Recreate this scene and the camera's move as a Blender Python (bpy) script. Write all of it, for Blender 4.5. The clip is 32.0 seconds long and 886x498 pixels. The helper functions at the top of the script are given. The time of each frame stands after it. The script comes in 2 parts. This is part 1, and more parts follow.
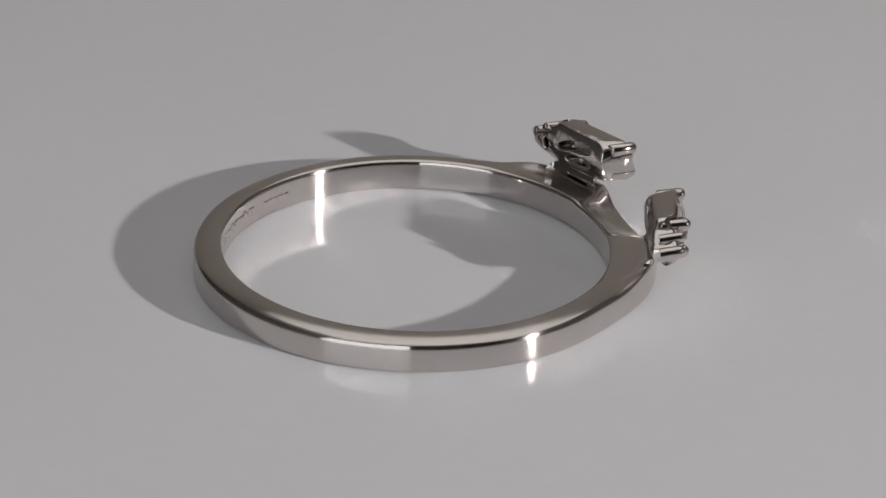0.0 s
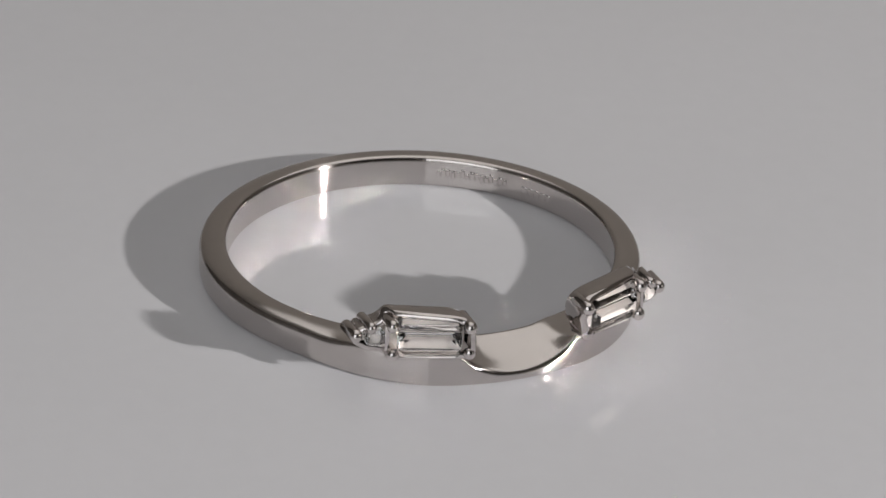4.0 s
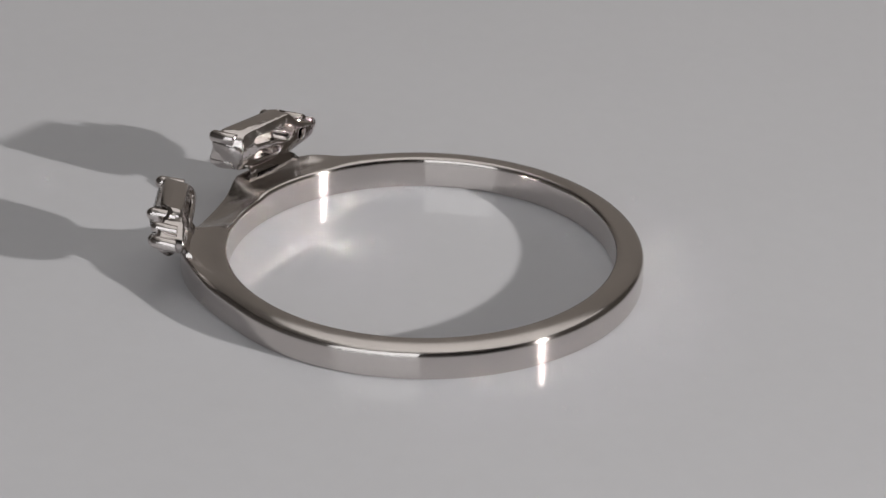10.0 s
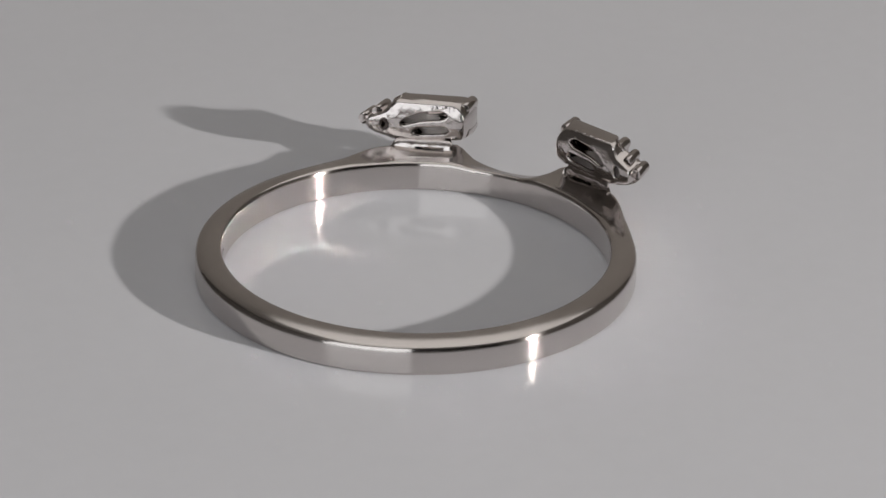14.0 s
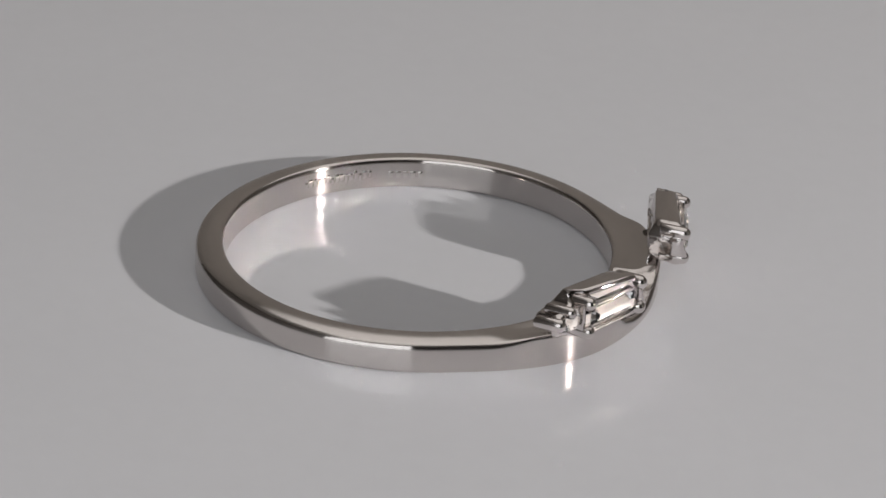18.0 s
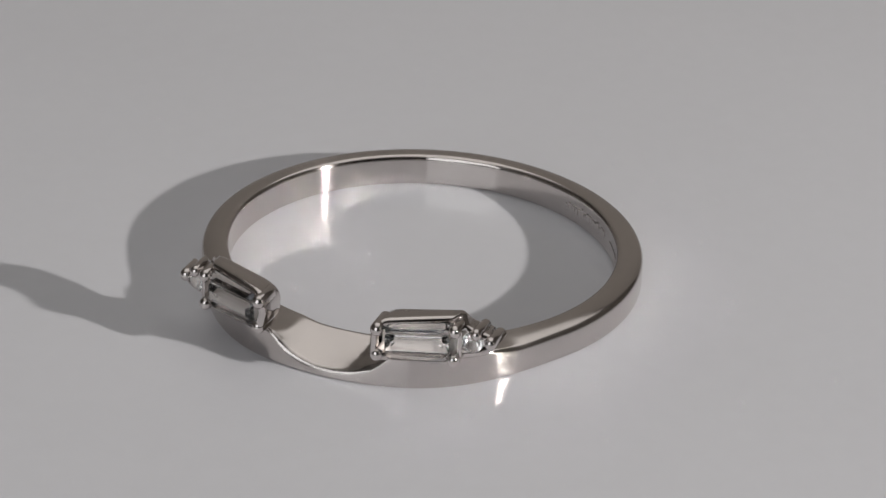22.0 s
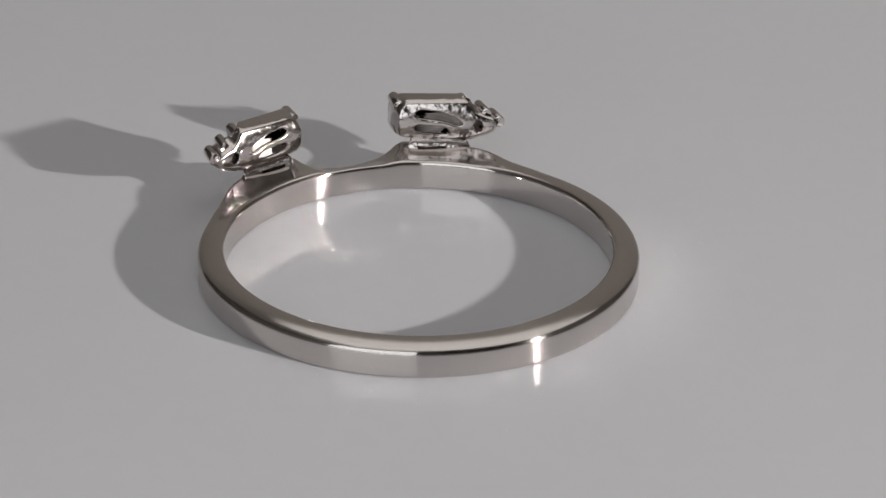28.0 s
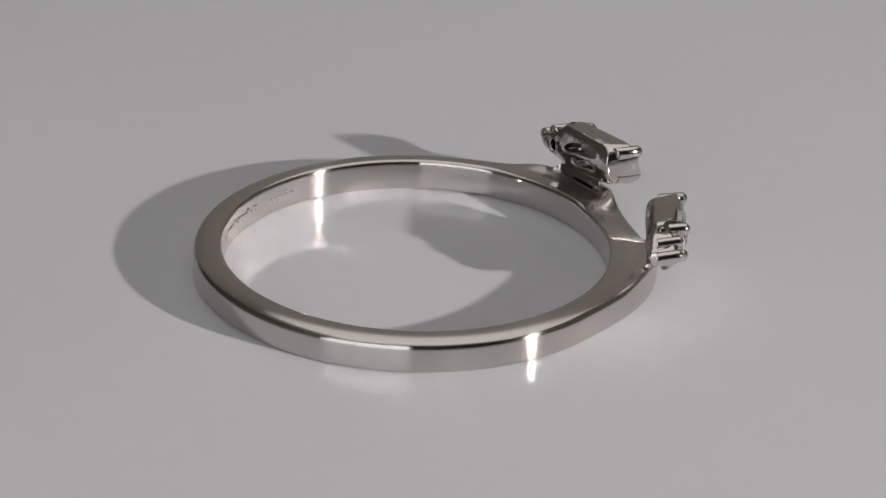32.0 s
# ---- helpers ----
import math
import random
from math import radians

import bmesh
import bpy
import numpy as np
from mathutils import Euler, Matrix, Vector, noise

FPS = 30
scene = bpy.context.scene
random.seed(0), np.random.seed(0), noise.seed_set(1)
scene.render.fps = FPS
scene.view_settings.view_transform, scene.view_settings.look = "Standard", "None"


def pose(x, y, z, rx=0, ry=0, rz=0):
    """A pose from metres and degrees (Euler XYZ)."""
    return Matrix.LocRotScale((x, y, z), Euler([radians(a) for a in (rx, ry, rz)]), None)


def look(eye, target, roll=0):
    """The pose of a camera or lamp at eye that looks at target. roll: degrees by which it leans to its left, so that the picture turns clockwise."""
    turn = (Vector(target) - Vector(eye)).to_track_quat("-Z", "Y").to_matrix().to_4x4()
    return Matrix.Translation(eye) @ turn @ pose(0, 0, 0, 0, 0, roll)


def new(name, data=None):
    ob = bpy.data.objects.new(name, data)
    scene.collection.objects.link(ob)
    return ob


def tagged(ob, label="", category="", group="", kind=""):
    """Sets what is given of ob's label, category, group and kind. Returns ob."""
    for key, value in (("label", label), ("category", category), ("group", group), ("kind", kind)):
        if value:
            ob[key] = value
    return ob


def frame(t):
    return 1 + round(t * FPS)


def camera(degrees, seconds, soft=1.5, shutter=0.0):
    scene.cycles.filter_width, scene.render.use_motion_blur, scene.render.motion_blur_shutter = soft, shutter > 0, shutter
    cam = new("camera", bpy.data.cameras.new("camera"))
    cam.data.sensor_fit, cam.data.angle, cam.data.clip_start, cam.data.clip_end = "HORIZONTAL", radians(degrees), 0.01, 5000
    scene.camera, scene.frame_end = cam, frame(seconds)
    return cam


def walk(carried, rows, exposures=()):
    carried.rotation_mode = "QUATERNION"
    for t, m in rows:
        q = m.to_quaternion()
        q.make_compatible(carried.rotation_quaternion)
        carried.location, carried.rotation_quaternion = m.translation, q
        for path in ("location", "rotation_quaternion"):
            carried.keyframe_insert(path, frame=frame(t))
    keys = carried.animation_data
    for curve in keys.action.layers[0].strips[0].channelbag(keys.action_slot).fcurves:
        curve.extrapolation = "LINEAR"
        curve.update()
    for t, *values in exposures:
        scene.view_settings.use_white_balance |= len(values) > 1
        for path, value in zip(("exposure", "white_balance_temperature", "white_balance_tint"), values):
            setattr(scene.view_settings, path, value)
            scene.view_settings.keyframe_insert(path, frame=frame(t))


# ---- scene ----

MM = 0.001
SECONDS = 32.0

# camera: it stands still
cam = camera(16.34, SECONDS, soft=1.5)
CAM_POSE = Matrix(((0.9996535, -0.0251989, -0.0076077, 0.0),
                   (0.0045008, 0.4483984, -0.8938225, -0.1225472),
                   (0.0259347, 0.8934786, 0.4483564, 0.0625701),
                   (0, 0, 0, 1)))
EXPOSURES = [(0.0, 7.93), (1.5, 7.95), (29.0, 7.95), (30.0, 7.87), (31.0, 7.87), (SECONDS, 7.95)]
walk(cam, [(0.0, CAM_POSE), (SECONDS, CAM_POSE)], EXPOSURES)
scene.cycles.blur_glossy = 0.01
scene.cycles.use_guiding, scene.cycles.surface_guiding_probability = True, 0.6

DIM = 1 / 256

# the platform turns clockwise once in 15.952 s; its top leans a little on its axis
PERIOD = 15.952
LEAN = Matrix.Translation((-0.164 * MM, 0.015 * MM, 0)) @ pose(0, 0, 0, -0.887, 0.121, 0)


def spin(t):
    """The platform's pose; the drive runs a little unevenly within each turn."""
    w = 2 * math.pi * t / PERIOD
    uneven = radians(0.8 * math.sin(w) - 1.75 * math.cos(w) - 0.5 * max(0.0, -math.sin(w)) ** 2)
    return Matrix.Rotation(uneven - w, 4, "Z") @ LEAN


# ---- light ----
world = bpy.data.worlds.new("world")
scene.world = world
world.use_nodes = True
world.node_tree.nodes["Background"].inputs["Color"].default_value = (0.9, 0.95, 1.0, 1)
world.node_tree.nodes["Background"].inputs["Strength"].default_value = 0.2 * DIM
world.cycles.sampling_method = "NONE"

# a small lamp low on the right throws the shadows
LAMP_WAY = Vector((0.8375, -0.4642, 0.289))
key_data = bpy.data.lights.new("key_lamp", "AREA")
key_data.shape, key_data.size, key_data.energy, key_data.color = "DISK", 0.024, 10.0 * DIM, (1.0, 0.96, 0.93)
key = new("key_lamp", key_data)
key.matrix_world = look(LAMP_WAY * 0.92, (0, 0, 0))

# daylight in the window's opening, and an added overhead fill that lifts the shadows
window_data = bpy.data.lights.new("window_light", "AREA")
window_data.shape, window_data.size, window_data.size_y = "RECTANGLE", 0.96, 1.1
window_data.energy, window_data.color = 3.8 * DIM, (0.96, 0.98, 1.0)
window_lamp = new("window_light", window_data)
window_lamp.matrix_world = look((-0.5, -0.995, 0.57), (-0.5, 0.0, 0.57))
fill_data = bpy.data.lights.new("fill_light", "AREA")
fill_data.shape, fill_data.size, fill_data.size_y = "RECTANGLE", 1.5, 1.4
fill_data.energy, fill_data.color = 4.0 * DIM, (1.0, 0.98, 0.96)
fill_lamp = new("fill_light", fill_data)
fill_lamp.matrix_world = pose(0.22, 0.25, 1.195)


# ---- materials ----
def material(name, color, rough, metal=0.0, ior=1.5, grain=0.0, grain_size=400, stain=0.0, stain_size=60, bump=0.0, bump_size=900, rough_var=0.0, transmission=0.0):
    m = bpy.data.materials.new(name)
    m.use_nodes = True
    nt = m.node_tree
    b = nt.nodes["Principled BSDF"]
    b.inputs["Metallic"].default_value, b.inputs["Roughness"].default_value = metal, rough
    b.inputs["IOR"].default_value, b.inputs["Transmission Weight"].default_value = ior, transmission
    b.inputs["Base Color"].default_value = (*color, 1)
    coord = nt.nodes.new("ShaderNodeTexCoord")

    def noise_node(size, detail):
        n = nt.nodes.new("ShaderNodeTexNoise")
        n.inputs["Scale"].default_value, n.inputs["Detail"].default_value = size, detail
        nt.links.new(coord.outputs["Object"], n.inputs["Vector"])
        return n
    if grain or stain:
        mix = None
        for amount, size in ((grain, grain_size), (stain, stain_size)):
            if not amount:
                continue
            n = noise_node(size, 4)
            r = nt.nodes.new("ShaderNodeMapRange")
            r.inputs["From Min"].default_value, r.inputs["From Max"].default_value = 0.3, 0.7
            r.inputs["To Min"].default_value, r.inputs["To Max"].default_value = 1 - amount, 1 + amount
            nt.links.new(n.outputs["Fac"], r.inputs["Value"])
            v = nt.nodes.new("ShaderNodeVectorMath")
            v.operation = "SCALE"
            if mix is None:
                v.inputs[0].default_value = color
            else:
                nt.links.new(mix, v.inputs[0])
            nt.links.new(r.outputs["Result"], v.inputs["Scale"])
            mix = v.outputs["Vector"]
        nt.links.new(mix, b.inputs["Base Color"])
    if rough_var:
        n = noise_node(bump_size * 0.4, 3)
        r = nt.nodes.new("ShaderNodeMapRange")
        r.inputs["To Min"].default_value, r.inputs["To Max"].default_value = max(0, rough - rough_var), rough + rough_var
        nt.links.new(n.outputs["Fac"], r.inputs["Value"])
        nt.links.new(r.outputs["Result"], b.inputs["Roughness"])
    if bump:
        n = noise_node(bump_size, 3)
        k = nt.nodes.new("ShaderNodeBump")
        k.inputs["Strength"].default_value, k.inputs["Distance"].default_value = bump, 0.00005
        nt.links.new(n.outputs["Fac"], k.inputs["Height"])
        nt.links.new(k.outputs["Normal"], b.inputs["Normal"])
    return m


GOLD = material("polished_white_gold", (0.66, 0.615, 0.595), 0.075, metal=1.0, bump=0.5, bump_size=1700, rough_var=0.015, stain=0.03, stain_size=300)
CAST = material("cast_white_gold", (0.66, 0.615, 0.595), 0.1, metal=1.0, bump=0.8, bump_size=3000, rough_var=0.03, stain=0.03, stain_size=300)
LATHED = material("lathe_polished_white_gold", (0.64, 0.598, 0.575), 0.14, metal=1.0, stain=0.03, stain_size=300, bump=0.03, bump_size=5000, rough_var=0.02)
SATIN = material("satin_white_gold", (0.74, 0.71, 0.69), 0.6, metal=1.0, grain=0.05, grain_size=2000)
DIAMOND = material("diamond", (1.0, 0.98, 0.965), 0.0, ior=1.65, transmission=1.0)
ACRYLIC = material("white_acrylic", (0.594, 0.598, 0.626), 0.06, ior=1.38, stain=0.015, stain_size=40, grain=0.008, grain_size=900, rough_var=0.02, bump_size=300)
PLASTIC = material("grey_plastic", (0.25, 0.25, 0.25), 0.4, grain=0.05)
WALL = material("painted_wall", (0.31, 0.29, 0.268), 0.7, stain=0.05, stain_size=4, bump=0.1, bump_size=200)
# darkened copies of the wall paint, set for the tones the ring reflects
WALL_TONED_DARK = material("wall_toned_dark", (0.07, 0.065, 0.06), 0.7, stain=0.05, stain_size=4, bump=0.1, bump_size=200)
WALL_TONED_MID = material("wall_toned_mid", (0.17, 0.157, 0.144), 0.7, stain=0.05, stain_size=4, bump=0.1, bump_size=200)
CURTAIN = material("black_cloth", (0.03, 0.028, 0.027), 0.8, stain=0.1, stain_size=6, bump=0.2, bump_size=300)
CEILING = material("painted_ceiling", (0.5, 0.48, 0.46), 0.8, stain=0.04, stain_size=4)
FLOORING = material("floor_boards", (0.25, 0.19, 0.14), 0.5, grain=0.15, grain_size=30)
WOOD = material("table_wood", (0.5, 0.47, 0.44), 0.45, grain=0.1, grain_size=60, stain=0.08, stain_size=8)


# polishing marks run round the band
def lathe_marks(m):
    nt = m.node_tree
    b = nt.nodes["Principled BSDF"]
    t = nt.nodes.new("ShaderNodeTangent")
    t.direction_type, t.axis = "RADIAL", "Z"
    nt.links.new(t.outputs["Tangent"], b.inputs["Tangent"])
    b.inputs["Anisotropic"].default_value, b.inputs["Anisotropic Rotation"].default_value = 1.0, 0.25


lathe_marks(LATHED)


# ---- mesh helpers ----
def mesh_object(name, bm, mat, smooth=None):
    bmesh.ops.recalc_face_normals(bm, faces=bm.faces)
    me = bpy.data.meshes.new(name)
    bm.to_mesh(me)
    bm.free()
    me.materials.append(mat)
    ob = new(name, me)
    if smooth is not None:
        me.polygons.foreach_set("use_smooth", [True] * len(me.polygons))
        me.set_sharp_from_angle(angle=radians(smooth))
    return ob


def part(name, bm, mat, parent, label="", smooth=None):
    ob = mesh_object(name, bm, mat, smooth)
    ob.parent = parent
    return tagged(ob, label) if label else ob


def add_box(bm, lo, hi, bevel=0.0, segments=2):
    made = bmesh.ops.create_cube(bm, size=1.0)["verts"]
    for v in made:
        v.co = Vector([(a + b) / 2 + (b - a) * c for a, b, c in zip(lo, hi, v.co)])
    if bevel:
        edges = list({e for v in made for e in v.link_edges})
        bmesh.ops.bevel(bm, geom=edges, offset=bevel, segments=segments, affect="EDGES", profile=0.5)
    return bm


def loft(bm, rings, close_u=False, caps=True):
    """Skins a list of equally long loops of points."""
    vs = [[bm.verts.new(p) for p in ring] for ring in rings]
    n = len(vs[0])
    pairs = list(zip(vs, vs[1:])) + ([(vs[-1], vs[0])] if close_u else [])
    for a, b in pairs:
        for i in range(n):
            bm.faces.new((a[i], a[(i + 1) % n], b[(i + 1) % n], b[i]))
    if caps and not close_u:
        bm.faces.new(vs[0])
        bm.faces.new(vs[-1])
    return bm


def smoothstep(a, b, x):
    x = min(1, max(0, (x - a) / (b - a)))
    return x * x * (3 - 2 * x)


def fillet(corners, radii, n=5):
    """A closed polygon with each corner rounded."""
    out = []
    for i, c in enumerate(corners):
        c = Vector(c)
        a, b = Vector(corners[i - 1]) - c, Vector(corners[(i + 1) % len(corners)]) - c
        r = min(radii[i], a.length * 0.45, b.length * 0.45)
        p, q = c + a.normalized() * r, c + b.normalized() * r
        for k in range(n + 1):
            t = k / n
            out.append((1 - t) ** 2 * p + 2 * t * (1 - t) * c + t * t * q)
    return out


# ---- room ----
def wall_slab(name, lo, hi, mat, label, category):
    ob = mesh_object(name, add_box(bmesh.new(), lo, hi), mat)
    return tagged(ob, label, category, kind="structure")


wall_slab("floor", (-1.1, -1.1, -0.8), (1.1, 1.1, -0.75), FLOORING, "brown wooden floor of the room", "floor")
wall_slab("ceiling", (-1.1, -1.1, 1.2), (1.1, 1.1, 1.25), CEILING, "plain light grey painted ceiling", "ceiling")
wall_slab("wall_north", (-1.1, 1.0, -0.75), (1.1, 1.1, 1.2), WALL, "plain warm grey painted wall", "wall")
# these two walls stay out of view and only shade the metal's reflections
wall_slab("wall_east", (1.0, -1.0, -0.75), (1.1, 1.0, 1.2), WALL_TONED_MID, "unseen wall, darkened to tone the ring's reflections", "wall")
wall_slab("wall_west", (-1.1, -1.0, -0.75), (-1.0, 1.0, 1.2), WALL_TONED_DARK, "unseen wall, strongly darkened to tone the ring's reflections", "wall")
# south wall with the window opening
bm = bmesh.new()
add_box(bm, (-1.1, -1.1, -0.75), (1.1, -1.0, 0.02))
add_box(bm, (-1.1, -1.1, 1.12), (1.1, -1.0, 1.2))
add_box(bm, (-1.1, -1.1, 0.02), (-0.98, -1.0, 1.12))
add_box(bm, (-0.02, -1.1, 0.02), (1.1, -1.0, 1.12))
tagged(mesh_object("wall_south", bm, CURTAIN), "dark cloth-covered wall with a window opening", "wall", kind="structure")

# ---- table and turntable ----
table = tagged(new("table"), "plain pale wooden table under the turntable", "table")
table.location = (0, 0, -0.75)
part("tabletop", add_box(bmesh.new(), (-0.45, -0.45, 0.69), (0.45, 0.45, 0.72), 0.004), WOOD, table)
for sx in (-1, 1):
    for sy in (-1, 1):
        part("leg", add_box(bmesh.new(), (sx * 0.4 - 0.025, sy * 0.4 - 0.025, 0), (sx * 0.4 + 0.025, sy * 0.4 + 0.025, 0.69), 0.003), WOOD, table)


def disc(bm, r, z0, z1, bevel, n=128):
    prof = fillet([(r * 0.5, z0), (r, z0), (r, z1), (r * 0.5, z1)], [0.0001, bevel, bevel, 0.0001], 4)
    prof = [p for p in prof if p[0] > r * 0.6]
    loft(bm, [[(p[0] * math.cos(a), p[0] * math.sin(a), p[1]) for a in (2 * math.pi * i / n for i in range(n))] for p in prof])
    return bm


stand = mesh_object("display_stand", disc(bmesh.new(), 0.05, -0.03, -0.009, 0.003), PLASTIC, 40)
tagged(stand, "low round grey plastic stand on the table", "stand")
platter = new("turntable")
tagged(platter, "glossy white acrylic turntable disc, slowly turning", "turntable")
part("plate", disc(bmesh.new(), 0.085, -0.004, 0.0, 0.0008), ACRYLIC, platter, smooth=40)
part("spindle", disc(bmesh.new(), 0.008, -0.0088, -0.0041, 0.0003, 48), PLASTIC, platter, "grey plastic spindle", smooth=40)

# ---- ring ----
R_IN = 8.6
HEAD_TURN, HEAD_OUT = 20.0, 0.18
ring = new("ring")
tagged(ring, "polished white gold ring with two clear stone clusters, lying flat", "ring")


def outer_radius(phi):
    a = abs(phi)
    return 9.79 + 0.97 * (1 - smoothstep(17, 60, a)) + 0.08 * smoothstep(90, 180, a)


def shoulder(phi):
    a = abs(phi)
    return smoothstep(10, 15, a) * (1 - smoothstep(36, 47, a))


def notch(phi):
    return 1 - smoothstep(8, 15, abs(phi))


def outer_top(phi):
    a = abs(phi)
    return 1.26 - 0.84 * max(0.0, 1 - (a / 14.5) ** 2) + 0.3 * shoulder(phi)


def shank_section(phi):
    ro, zt, k, n = outer_radius(phi), outer_top(phi), shoulder(phi), notch(phi)
    zi = 1.46 - 0.1 * n
    plain = (R_IN + 0.5 * (ro - R_IN), 1.47)
    scooped = (R_IN + 0.52 * (ro - R_IN), 0.5 * (zt + zi) - 0.10)
    mid = (plain[0] + n * (scooped[0] - plain[0]), plain[1] + n * (scooped[1] - plain[1]))
    mid = (mid[0], mid[1] - 0.22 * k)
    corners = [(R_IN, 0.0), (ro, 0.0), (ro + 0.06 * k, zt), mid, (R_IN, zi)]
    return fillet(corners, [0.12, 0.12, 0.25, 0.5, 0.3], 7)


def at(phi, r, z):
    a = radians(phi)
    return (r * math.cos(a) * MM, r * math.sin(a) * MM, z * MM)


def build_shank():
    angles = [-180 + i * 1.5 for i in range(240)]
    return loft(bmesh.new(), [[at(phi, p[0], p[1]) for p in shank_section(phi)] for phi in angles], close_u=True)


shank = part("shank", build_shank(), LATHED, ring, smooth=50)


def head_angle(side):
    """The way a cluster faces; one stands a little farther from the gap than the other."""
    return radians(HEAD_TURN) if side > 0 else -radians(HEAD_TURN + 1.0)


def head_point(side, d, u, z):
    """A point of a cluster: d outward from the ring's axis, u along the band away from the gap, z up. Its back sits farther from the gap than its front."""
    a = head_angle(side)
    u = 0.925 * u + 0.69 - 0.42 * smoothstep(10.1, 11.3, d)
    d += HEAD_OUT
    z += 0.1 * smoothstep(1.0, 1.8, z)
    return Vector((d * math.cos(a) - side * u * math.sin(a), d * math.sin(a) + side * u * math.cos(a), z)) * MM


def inward_normals(pts):
    n = len(pts)
    area = sum(pts[i].x * pts[(i + 1) % n].y - pts[(i + 1) % n].x * pts[i].y for i in range(n))
    out = []
    for i in range(n):
        t = (pts[(i + 1) % n] - pts[i - 1]).normalized()
        out.append(Vector((-t.y, t.x)) * (1 if area > 0 else -1))
    return out


def skin(bm, rows):
    """Joins rows of vertices round a closed loop."""
    n = len(rows[0])
    for a, b in zip(rows, rows[1:]):
        for i in range(n):
            bm.faces.new((a[i], a[(i + 1) % n], b[(i + 1) % n], b[i]))


def bow(p):
    """The back of a cluster bulges towards the ring's axis."""
    return -0.28 * max(0.0, 1 - ((p.y - 2.6) / 0.9) ** 2) + 0.05 * smoothstep(0.8, 2.6, p.x)


def pierced_plate(bm, side, rim, holes, d_back, deep, edge=0.1, curve=bow):
    """The back of a cluster between its rim vertices and rounded openings that run deep."""
    loops = [rim]
    for hole in holes:
        pts = [Vector(p) for p in hole]
        inn = inward_normals(pts)
        mid = sum(p.y for p in pts) / len(pts)
        rows = []
        for off, d in ((-edge, d_back), (-edge * 0.5, d_back + edge * 0.12), (-edge * 0.12, d_back + edge * 0.5), (0.0, d_back + edge), (0.0, d_back + edge + 0.06), (-0.1, d_back + edge + 0.12), (-0.08, deep)):
            rows.append([bm.verts.new(head_point(side, d + (curve(p) if d < deep else (mid - p.y) * 0.7), *(p + q * off))) for p, q in zip(pts, inn)])
        skin(bm, rows)
        bm.faces.new(rows[-1])
        loops.append(rows[0])
    edges = []
    for loop in loops:
        for i, v in enumerate(loop):
            w = loop[(i + 1) % len(loop)]
            e = bm.edges.get((v, w))
            edges.append(e if e else bm.edges.new((v, w)))
    bmesh.ops.triangle_fill(bm, use_beauty=True, edges=edges)


def to_back(p):
    """A cluster narrows towards its back, most of all at its tip."""
    k = smoothstep(0.7, 2.7, p.x)
    return Vector((p.x * (1 - 0.10 * k) if p.x > 0 else p.x * 0.97, 2.62 + (p.y - 2.62) * (0.96 - 0.1 * k)))


def shell(bm, side, outline, thick, d0, top, lip, holes, deep):
    """A basket: a rounded lip round the stones, walls that narrow, and a pierced back."""
    pts = [Vector(p) for p in outline]
    inward = inward_normals(pts)
    back = [to_back(p) for p in pts]
    back_in = inward_normals(back)
    rows = []
    for off, drop in ((thick, None), (thick, lip * 0.6), (thick - lip * 0.6, 0.0), (lip, 0.0), (lip * 0.4, lip * 0.1), (lip * 0.1, lip * 0.45), (0.0, lip)):
        rows.append([bm.verts.new(head_point(side, 10.9 if drop is None else top(p.x, p.y) - drop, *(p + q * off))) for p, q in zip(pts, inward)])
    e = 0.15
    for off, d in ((0.0, d0 + 0.55), (0.0, d0 + e), (0.05 * e / 0.16, d0 + e * 0.5), (e * 0.5, d0 + e * 0.12), (e, d0)):
        rows.append([bm.verts.new(head_point(side, d + (0 if d > d0 + 0.5 else bow(b)), *(p.lerp(b, 0.75 if d > d0 + 0.5 else 1.0) + q * off))) for p, b, q in zip(pts, back, back_in)])
    skin(bm, rows)
    pierced_plate(bm, side, rows[-1], holes, d0, deep)


def slab(side, outline, d0, d1):
    bm = bmesh.new()
    loft(bm, [[head_point(side, d, *p) for p in outline] for d in (d0, d1)])
    return bm


def rod(bm, side, u, z, r, d0, d1, n=14, tip=1.0):
    rows = []
    prof = [(d0, r * 0.9), (d0 + 0.05, r), (d1 - r * tip, r)] + [(d1 - r * tip + r * tip * math.sin(a), r * math.cos(a)) for a in (0.35, 0.7, 1.0, 1.25, 1.45)]
    for d, rr in prof:
        rows.append([head_point(side, d, u + rr * math.cos(2 * math.pi * i / n), z + rr * math.sin(2 * math.pi * i / n)) for i in range(n)])
    loft(bm, rows)
    return bm


def bar(bm, side, a, b, wide, d0, d1):
    """A flat bar in the back plate from a to b in (u, z)."""
    a, b = Vector(a), Vector(b)
    t = (b - a).normalized()
    nrm = Vector((-t.y, t.x)) * wide / 2
    sec = fillet([(-1, d0), (1, d0), (1, d1), (-1, d1)], [0.12] * 4, 4)
    rows = [[head_point(side, q[1], *(p + nrm * q[0])) for q in sec] for p in (a, b)]
    loft(bm, rows)


HEAD_OUTLINE = fillet([(-2.24, 1.66), (1.4, 1.5), (1.95, 1.62), (2.6, 1.76), (3.22, 2.15), (3.22, 2.84), (2.6, 3.04), (1.95, 3.24), (1.62, 3.72), (-2.24, 3.56)],
                      [0.5, 0.5, 0.35, 0.3, 0.4, 0.4, 0.3, 0.35, 0.7, 0.85], 6)
REFLECTOR_OUTLINE = [(-1.8, 1.85), (1.2, 1.82), (1.7, 1.95), (2.4, 2.05), (2.85, 2.45), (2.85, 2.8), (2.4, 3.05), (1.7, 3.12), (1.2, 3.45), (-1.8, 3.45)]
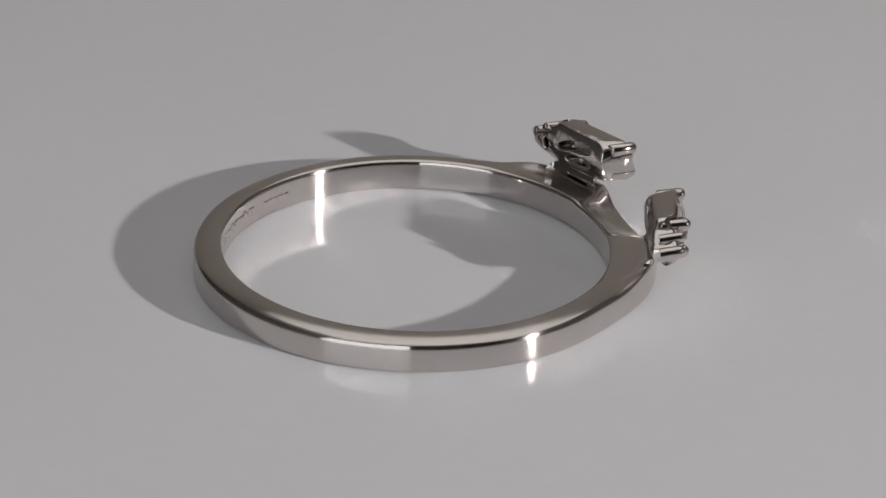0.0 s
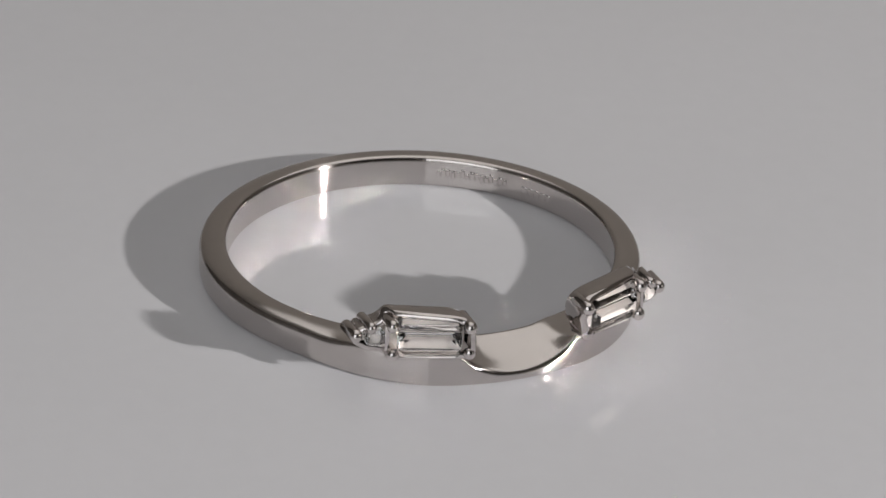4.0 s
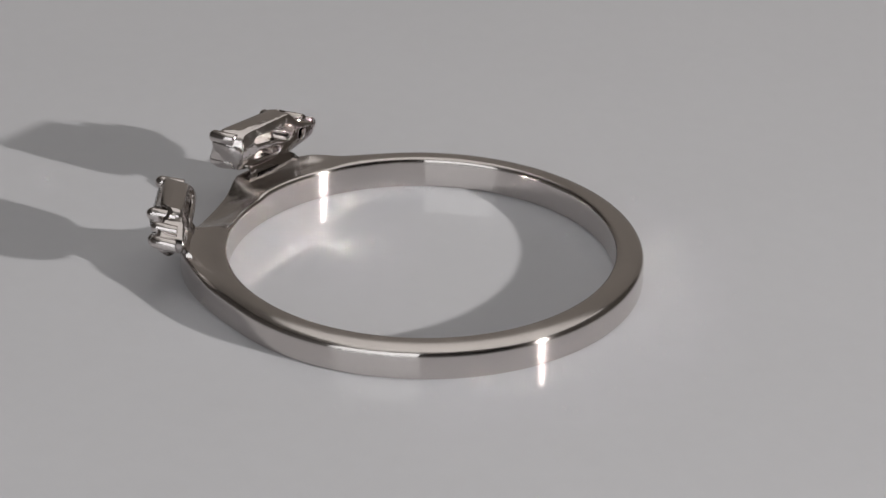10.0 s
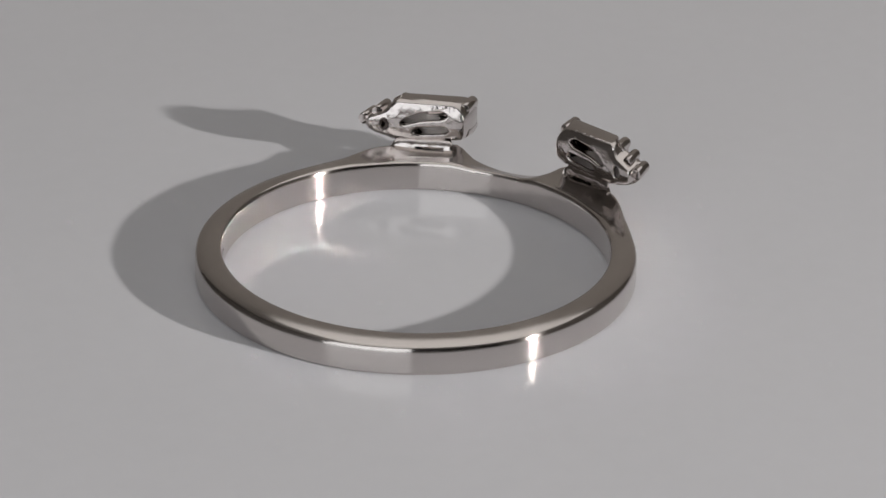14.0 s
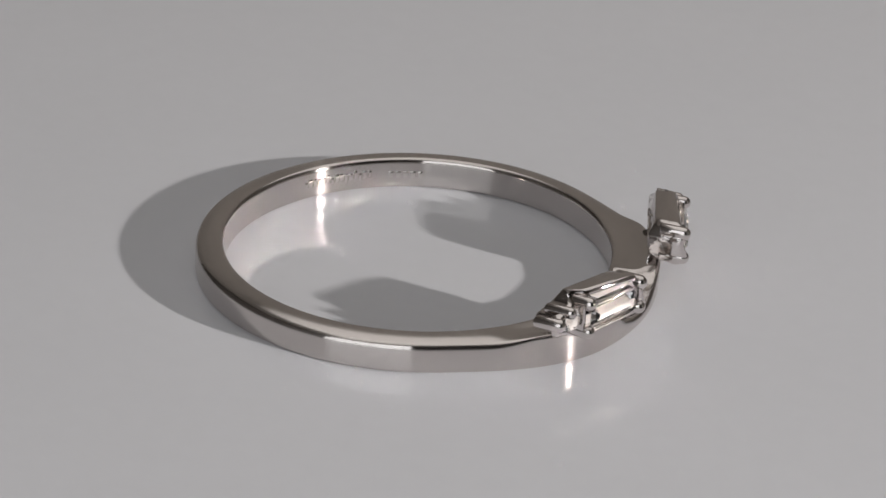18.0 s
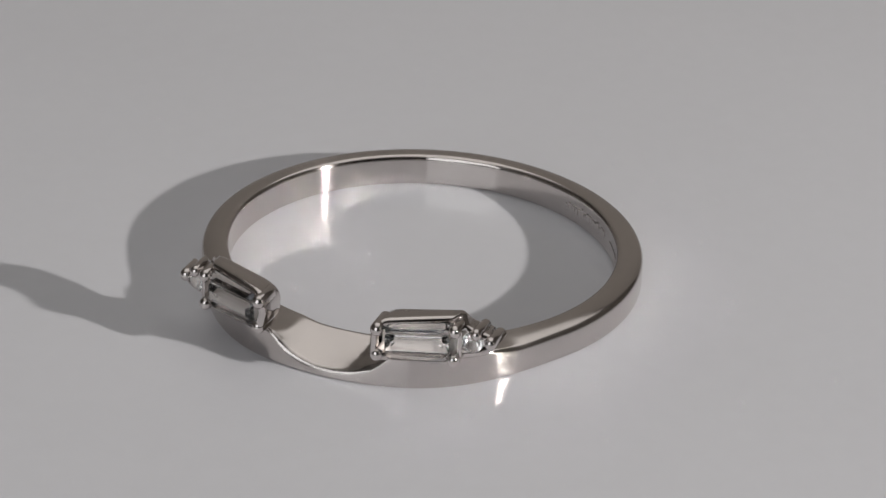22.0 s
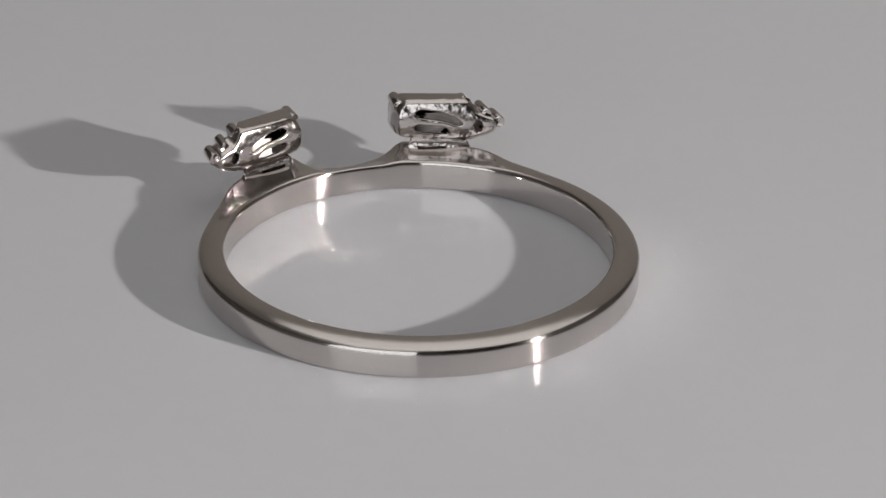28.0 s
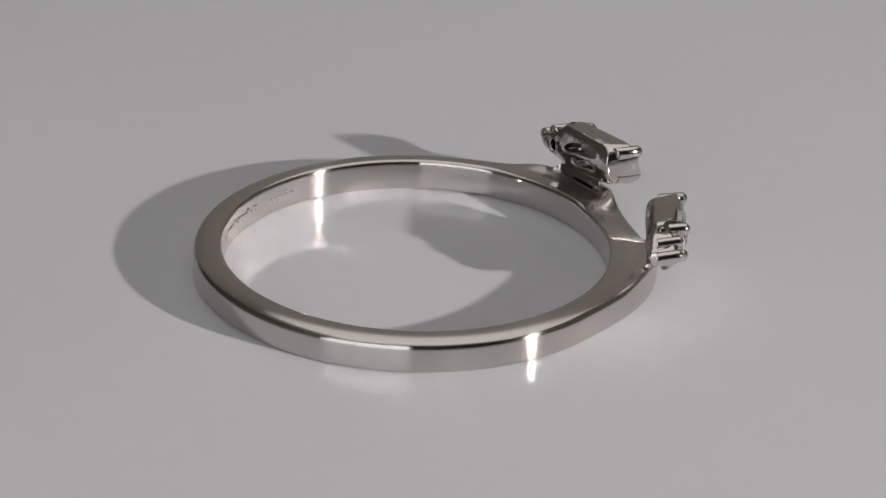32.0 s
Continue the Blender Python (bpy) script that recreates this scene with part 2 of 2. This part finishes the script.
ROUND_CENTRE, ROUND_R = (2.28, 2.6), 0.5


def dome(z):
    """The front of a cluster is domed: its upper and lower edges stand back."""
    return -0.4 * ((z - 2.6) / 0.95) ** 2


def wall_top(u, z):
    return 11.82 + dome(z) - 0.55 * smoothstep(1.25, 1.75, u) - 0.3 * (1 - smoothstep(-2.05, -1.6, u)) * (1 - smoothstep(0.15, 0.45, abs(z - 2.68)))


def stone_mesh(side, loops):
    bm = bmesh.new()
    loft(bm, [[head_point(side, d + dome(z), u, z) for u, z in pts] for d, pts in loops])
    return bm


def rect_loop(u0, u1, z0, z1, cut):
    return [(u0 + cut, z0), (u1 - cut, z0), (u1, z0 + cut), (u1, z1 - cut), (u1 - cut, z1), (u0 + cut, z1), (u0, z1 - cut), (u0, z0 + cut)]


def circle_loop(c, r, n=16, turn=0.0):
    return [(c[0] + r * math.cos(2 * math.pi * (i + turn) / n), c[1] + r * math.sin(2 * math.pi * (i + turn) / n)) for i in range(n)]


def recline(p):
    """The gallery leans outward from the band up to the cluster."""
    return 0.16 * smoothstep(1.0, 1.76, p.y)


def build_head(side):
    bm = bmesh.new()
    holes = [fillet(rect, [0.2] * len(rect), 4) for rect in ([(-1.3, 3.03), (-1.0, 2.84), (0.2, 2.72), (0.95, 2.5), (1.2, 2.58), (0.9, 2.88), (0.1, 3.14), (-1.0, 3.22)],
                                                    [(-1.35, 2.3), (-1.1, 2.1), (0.2, 2.0), (0.58, 2.14), (0.3, 2.42), (-1.1, 2.52)])]
    holes.append([Vector((1.98 + 0.2 * math.cos(a), 2.48 + 0.3 * math.sin(a))) for a in (2 * math.pi * i / 14 for i in range(14))])
    shell(bm, side, HEAD_OUTLINE, 0.3, 10.2, wall_top, 0.25, holes, 10.85)
    bar(bm, side, (1.72, 2.05), (1.72, 3.2), 0.2, 10.9, 11.45)
    setting = part("setting", bm, GOLD, ring, "polished white gold basket setting", smooth=60)
    # the back is left as cast, the rest is polished
    setting.data.materials.append(CAST)
    way = Vector((math.cos(head_angle(side)), math.sin(head_angle(side)), 0))
    for face in setting.data.polygons:
        face.material_index = int(face.center.dot(way) < (10.32 + HEAD_OUT) * MM)
    # added plate that catches lamplight and brightens the stones from behind
    part("stone_reflector", slab(side, REFLECTOR_OUTLINE, 10.9, 10.96), SATIN, setting, "added satin white gold reflector behind the stones")
    bm = bmesh.new()
    heights = [0.92, 0.98, 1.04, 1.1, 1.12, 1.125, 1.455, 1.46, 1.54, 1.62, 1.7, 1.76]
    stations = [(-1.74, 0.2), (-1.66, 0.42), (-1.58, 0.68), (-1.5, 0.88), (-1.38, 0.98), (-1.11, 1.0), (-1.105, 1.0), (0.355, 1.0), (0.36, 1.0), (0.9, 1.0), (1.3, 0.98), (1.46, 0.88), (1.58, 0.7), (1.7, 0.45), (1.82, 0.2)]
    rows = []
    for u, tall in stations:
        section = []
        for z in heights:
            cut = -1.108 < u < 0.358 and 1.123 < z < 1.458
            d = 10.3 + (1.3 - z) * 0.4 if cut else 9.92 + recline(Vector((u, z))) - 0.08 * (1 - tall)
            section.append(head_point(side, d, u, 0.92 + (z - 0.92) * tall))
        inner = math.sqrt(10.2 ** 2 - (0.925 * u + 0.69) ** 2) - HEAD_OUT
        front = inner + (10.4 - inner) * smoothstep(0.8, 1.0, tall)
        section += [head_point(side, front, u, 0.92 + 0.84 * tall), head_point(side, inner, u, 0.92)]
        rows.append(section)
    loft(bm, rows)
    part("gallery_rail", bm, GOLD, setting, smooth=50)
    for u, z, r, d1 in ((-1.95, 3.2, 0.31, 11.8), (-1.95, 2.06, 0.31, 11.8), (1.48, 3.22, 0.3, 11.8), (1.46, 1.92, 0.3, 11.8), (2.42, 3.0, 0.27, 11.52), (3.08, 2.6, 0.3, 11.5)):
        part("prong", rod(bmesh.new(), side, u, z, r, 10.3 if u > 2 else 10.45, d1, 18), GOLD, setting, smooth=60)
    for z0, z1 in ((1.6, 2.08), (2.13, 2.96), (3.01, 3.46)):
        u0, u1 = -1.6, 1.28
        zc = (z0 + z1) / 2
        h = (z1 - z0) / 2
        loops = [(11.74, rect_loop(u0 + 0.28, u1 - 0.28, zc - h * 0.5, zc + h * 0.5, 0.04)),
                 (11.66, rect_loop(u0 + 0.12, u1 - 0.12, zc - h * 0.8, zc + h * 0.8, 0.06)),
                 (11.56, rect_loop(u0, u1, z0, z1, 0.07)),
                 (11.50, rect_loop(u0, u1, z0, z1, 0.07)),
                 (11.28, rect_loop(u0 + 0.2, u1 - 0.2, zc - h * 0.62, zc + h * 0.62, 0.05)),
                 (11.1, rect_loop(u0 + 0.4, u1 - 0.4, zc - h * 0.16, zc + h * 0.16, 0.02))]
        part("baguette_stone", stone_mesh(side, loops), DIAMOND, setting, "clear step-cut baguette stone").visible_shadow = False
    c, r = ROUND_CENTRE, ROUND_R
    loops = [(11.46, circle_loop(c, r * 0.55)), (11.37, circle_loop(c, r * 0.85, turn=0.5)), (11.28, circle_loop(c, r)),
             (11.25, circle_loop(c, r)), (11.05, circle_loop(c, r * 0.5, turn=0.5)), (10.9, circle_loop(c, 0.02))]
    part("round_stone", stone_mesh(side, loops), DIAMOND, setting, "small clear round brilliant stone").visible_shadow = False
    return setting


for side in (1, -1):
    build_head(side)

# unreadable stamp on the inside of the band: small raised bars
def stamp_bar(phi, wide, z0, tall, high):
    bm = bmesh.new()
    rows = []
    for grow, r in ((1.0, R_IN + 0.02), (0.9, R_IN - 0.3 * high), (0.68, R_IN - 0.75 * high), (0.35, R_IN - high)):
        w, h, zc = wide * grow / 2, tall * grow / 2, z0 + tall / 2
        loop = fillet([(-w, -h / 9), (w, -h / 9), (w, h / 9), (-w, h / 9)], [0.3] * 4, 2)
        rows.append([at(phi + p[0], r, zc + p[1] * 9) for p in loop])
    part("stamp_bar", loft(bm, rows), GOLD, shank, smooth=80)


for k in range(15):
    stamp_bar(151.0 - 1.55 * k, 1.15 + 0.35 * (k % 3 == 1), 0.46 + 0.05 * (k % 3), 0.38 + 0.07 * (k % 2), 0.04 + 0.01 * (k % 4))
for k in range(5):
    stamp_bar(122.5 - 2.3 * k, 1.9, 0.48, 0.36, 0.045)


# ---- movement ----
def motions():
    times = [i * 0.5 for i in range(65)]
    walk(platter, [(t, spin(t)) for t in times])
    walk(ring, [(t, spin(t) @ pose(0, 0, 0.00001, 0, 0, 23.3)) for t in times])


motions()
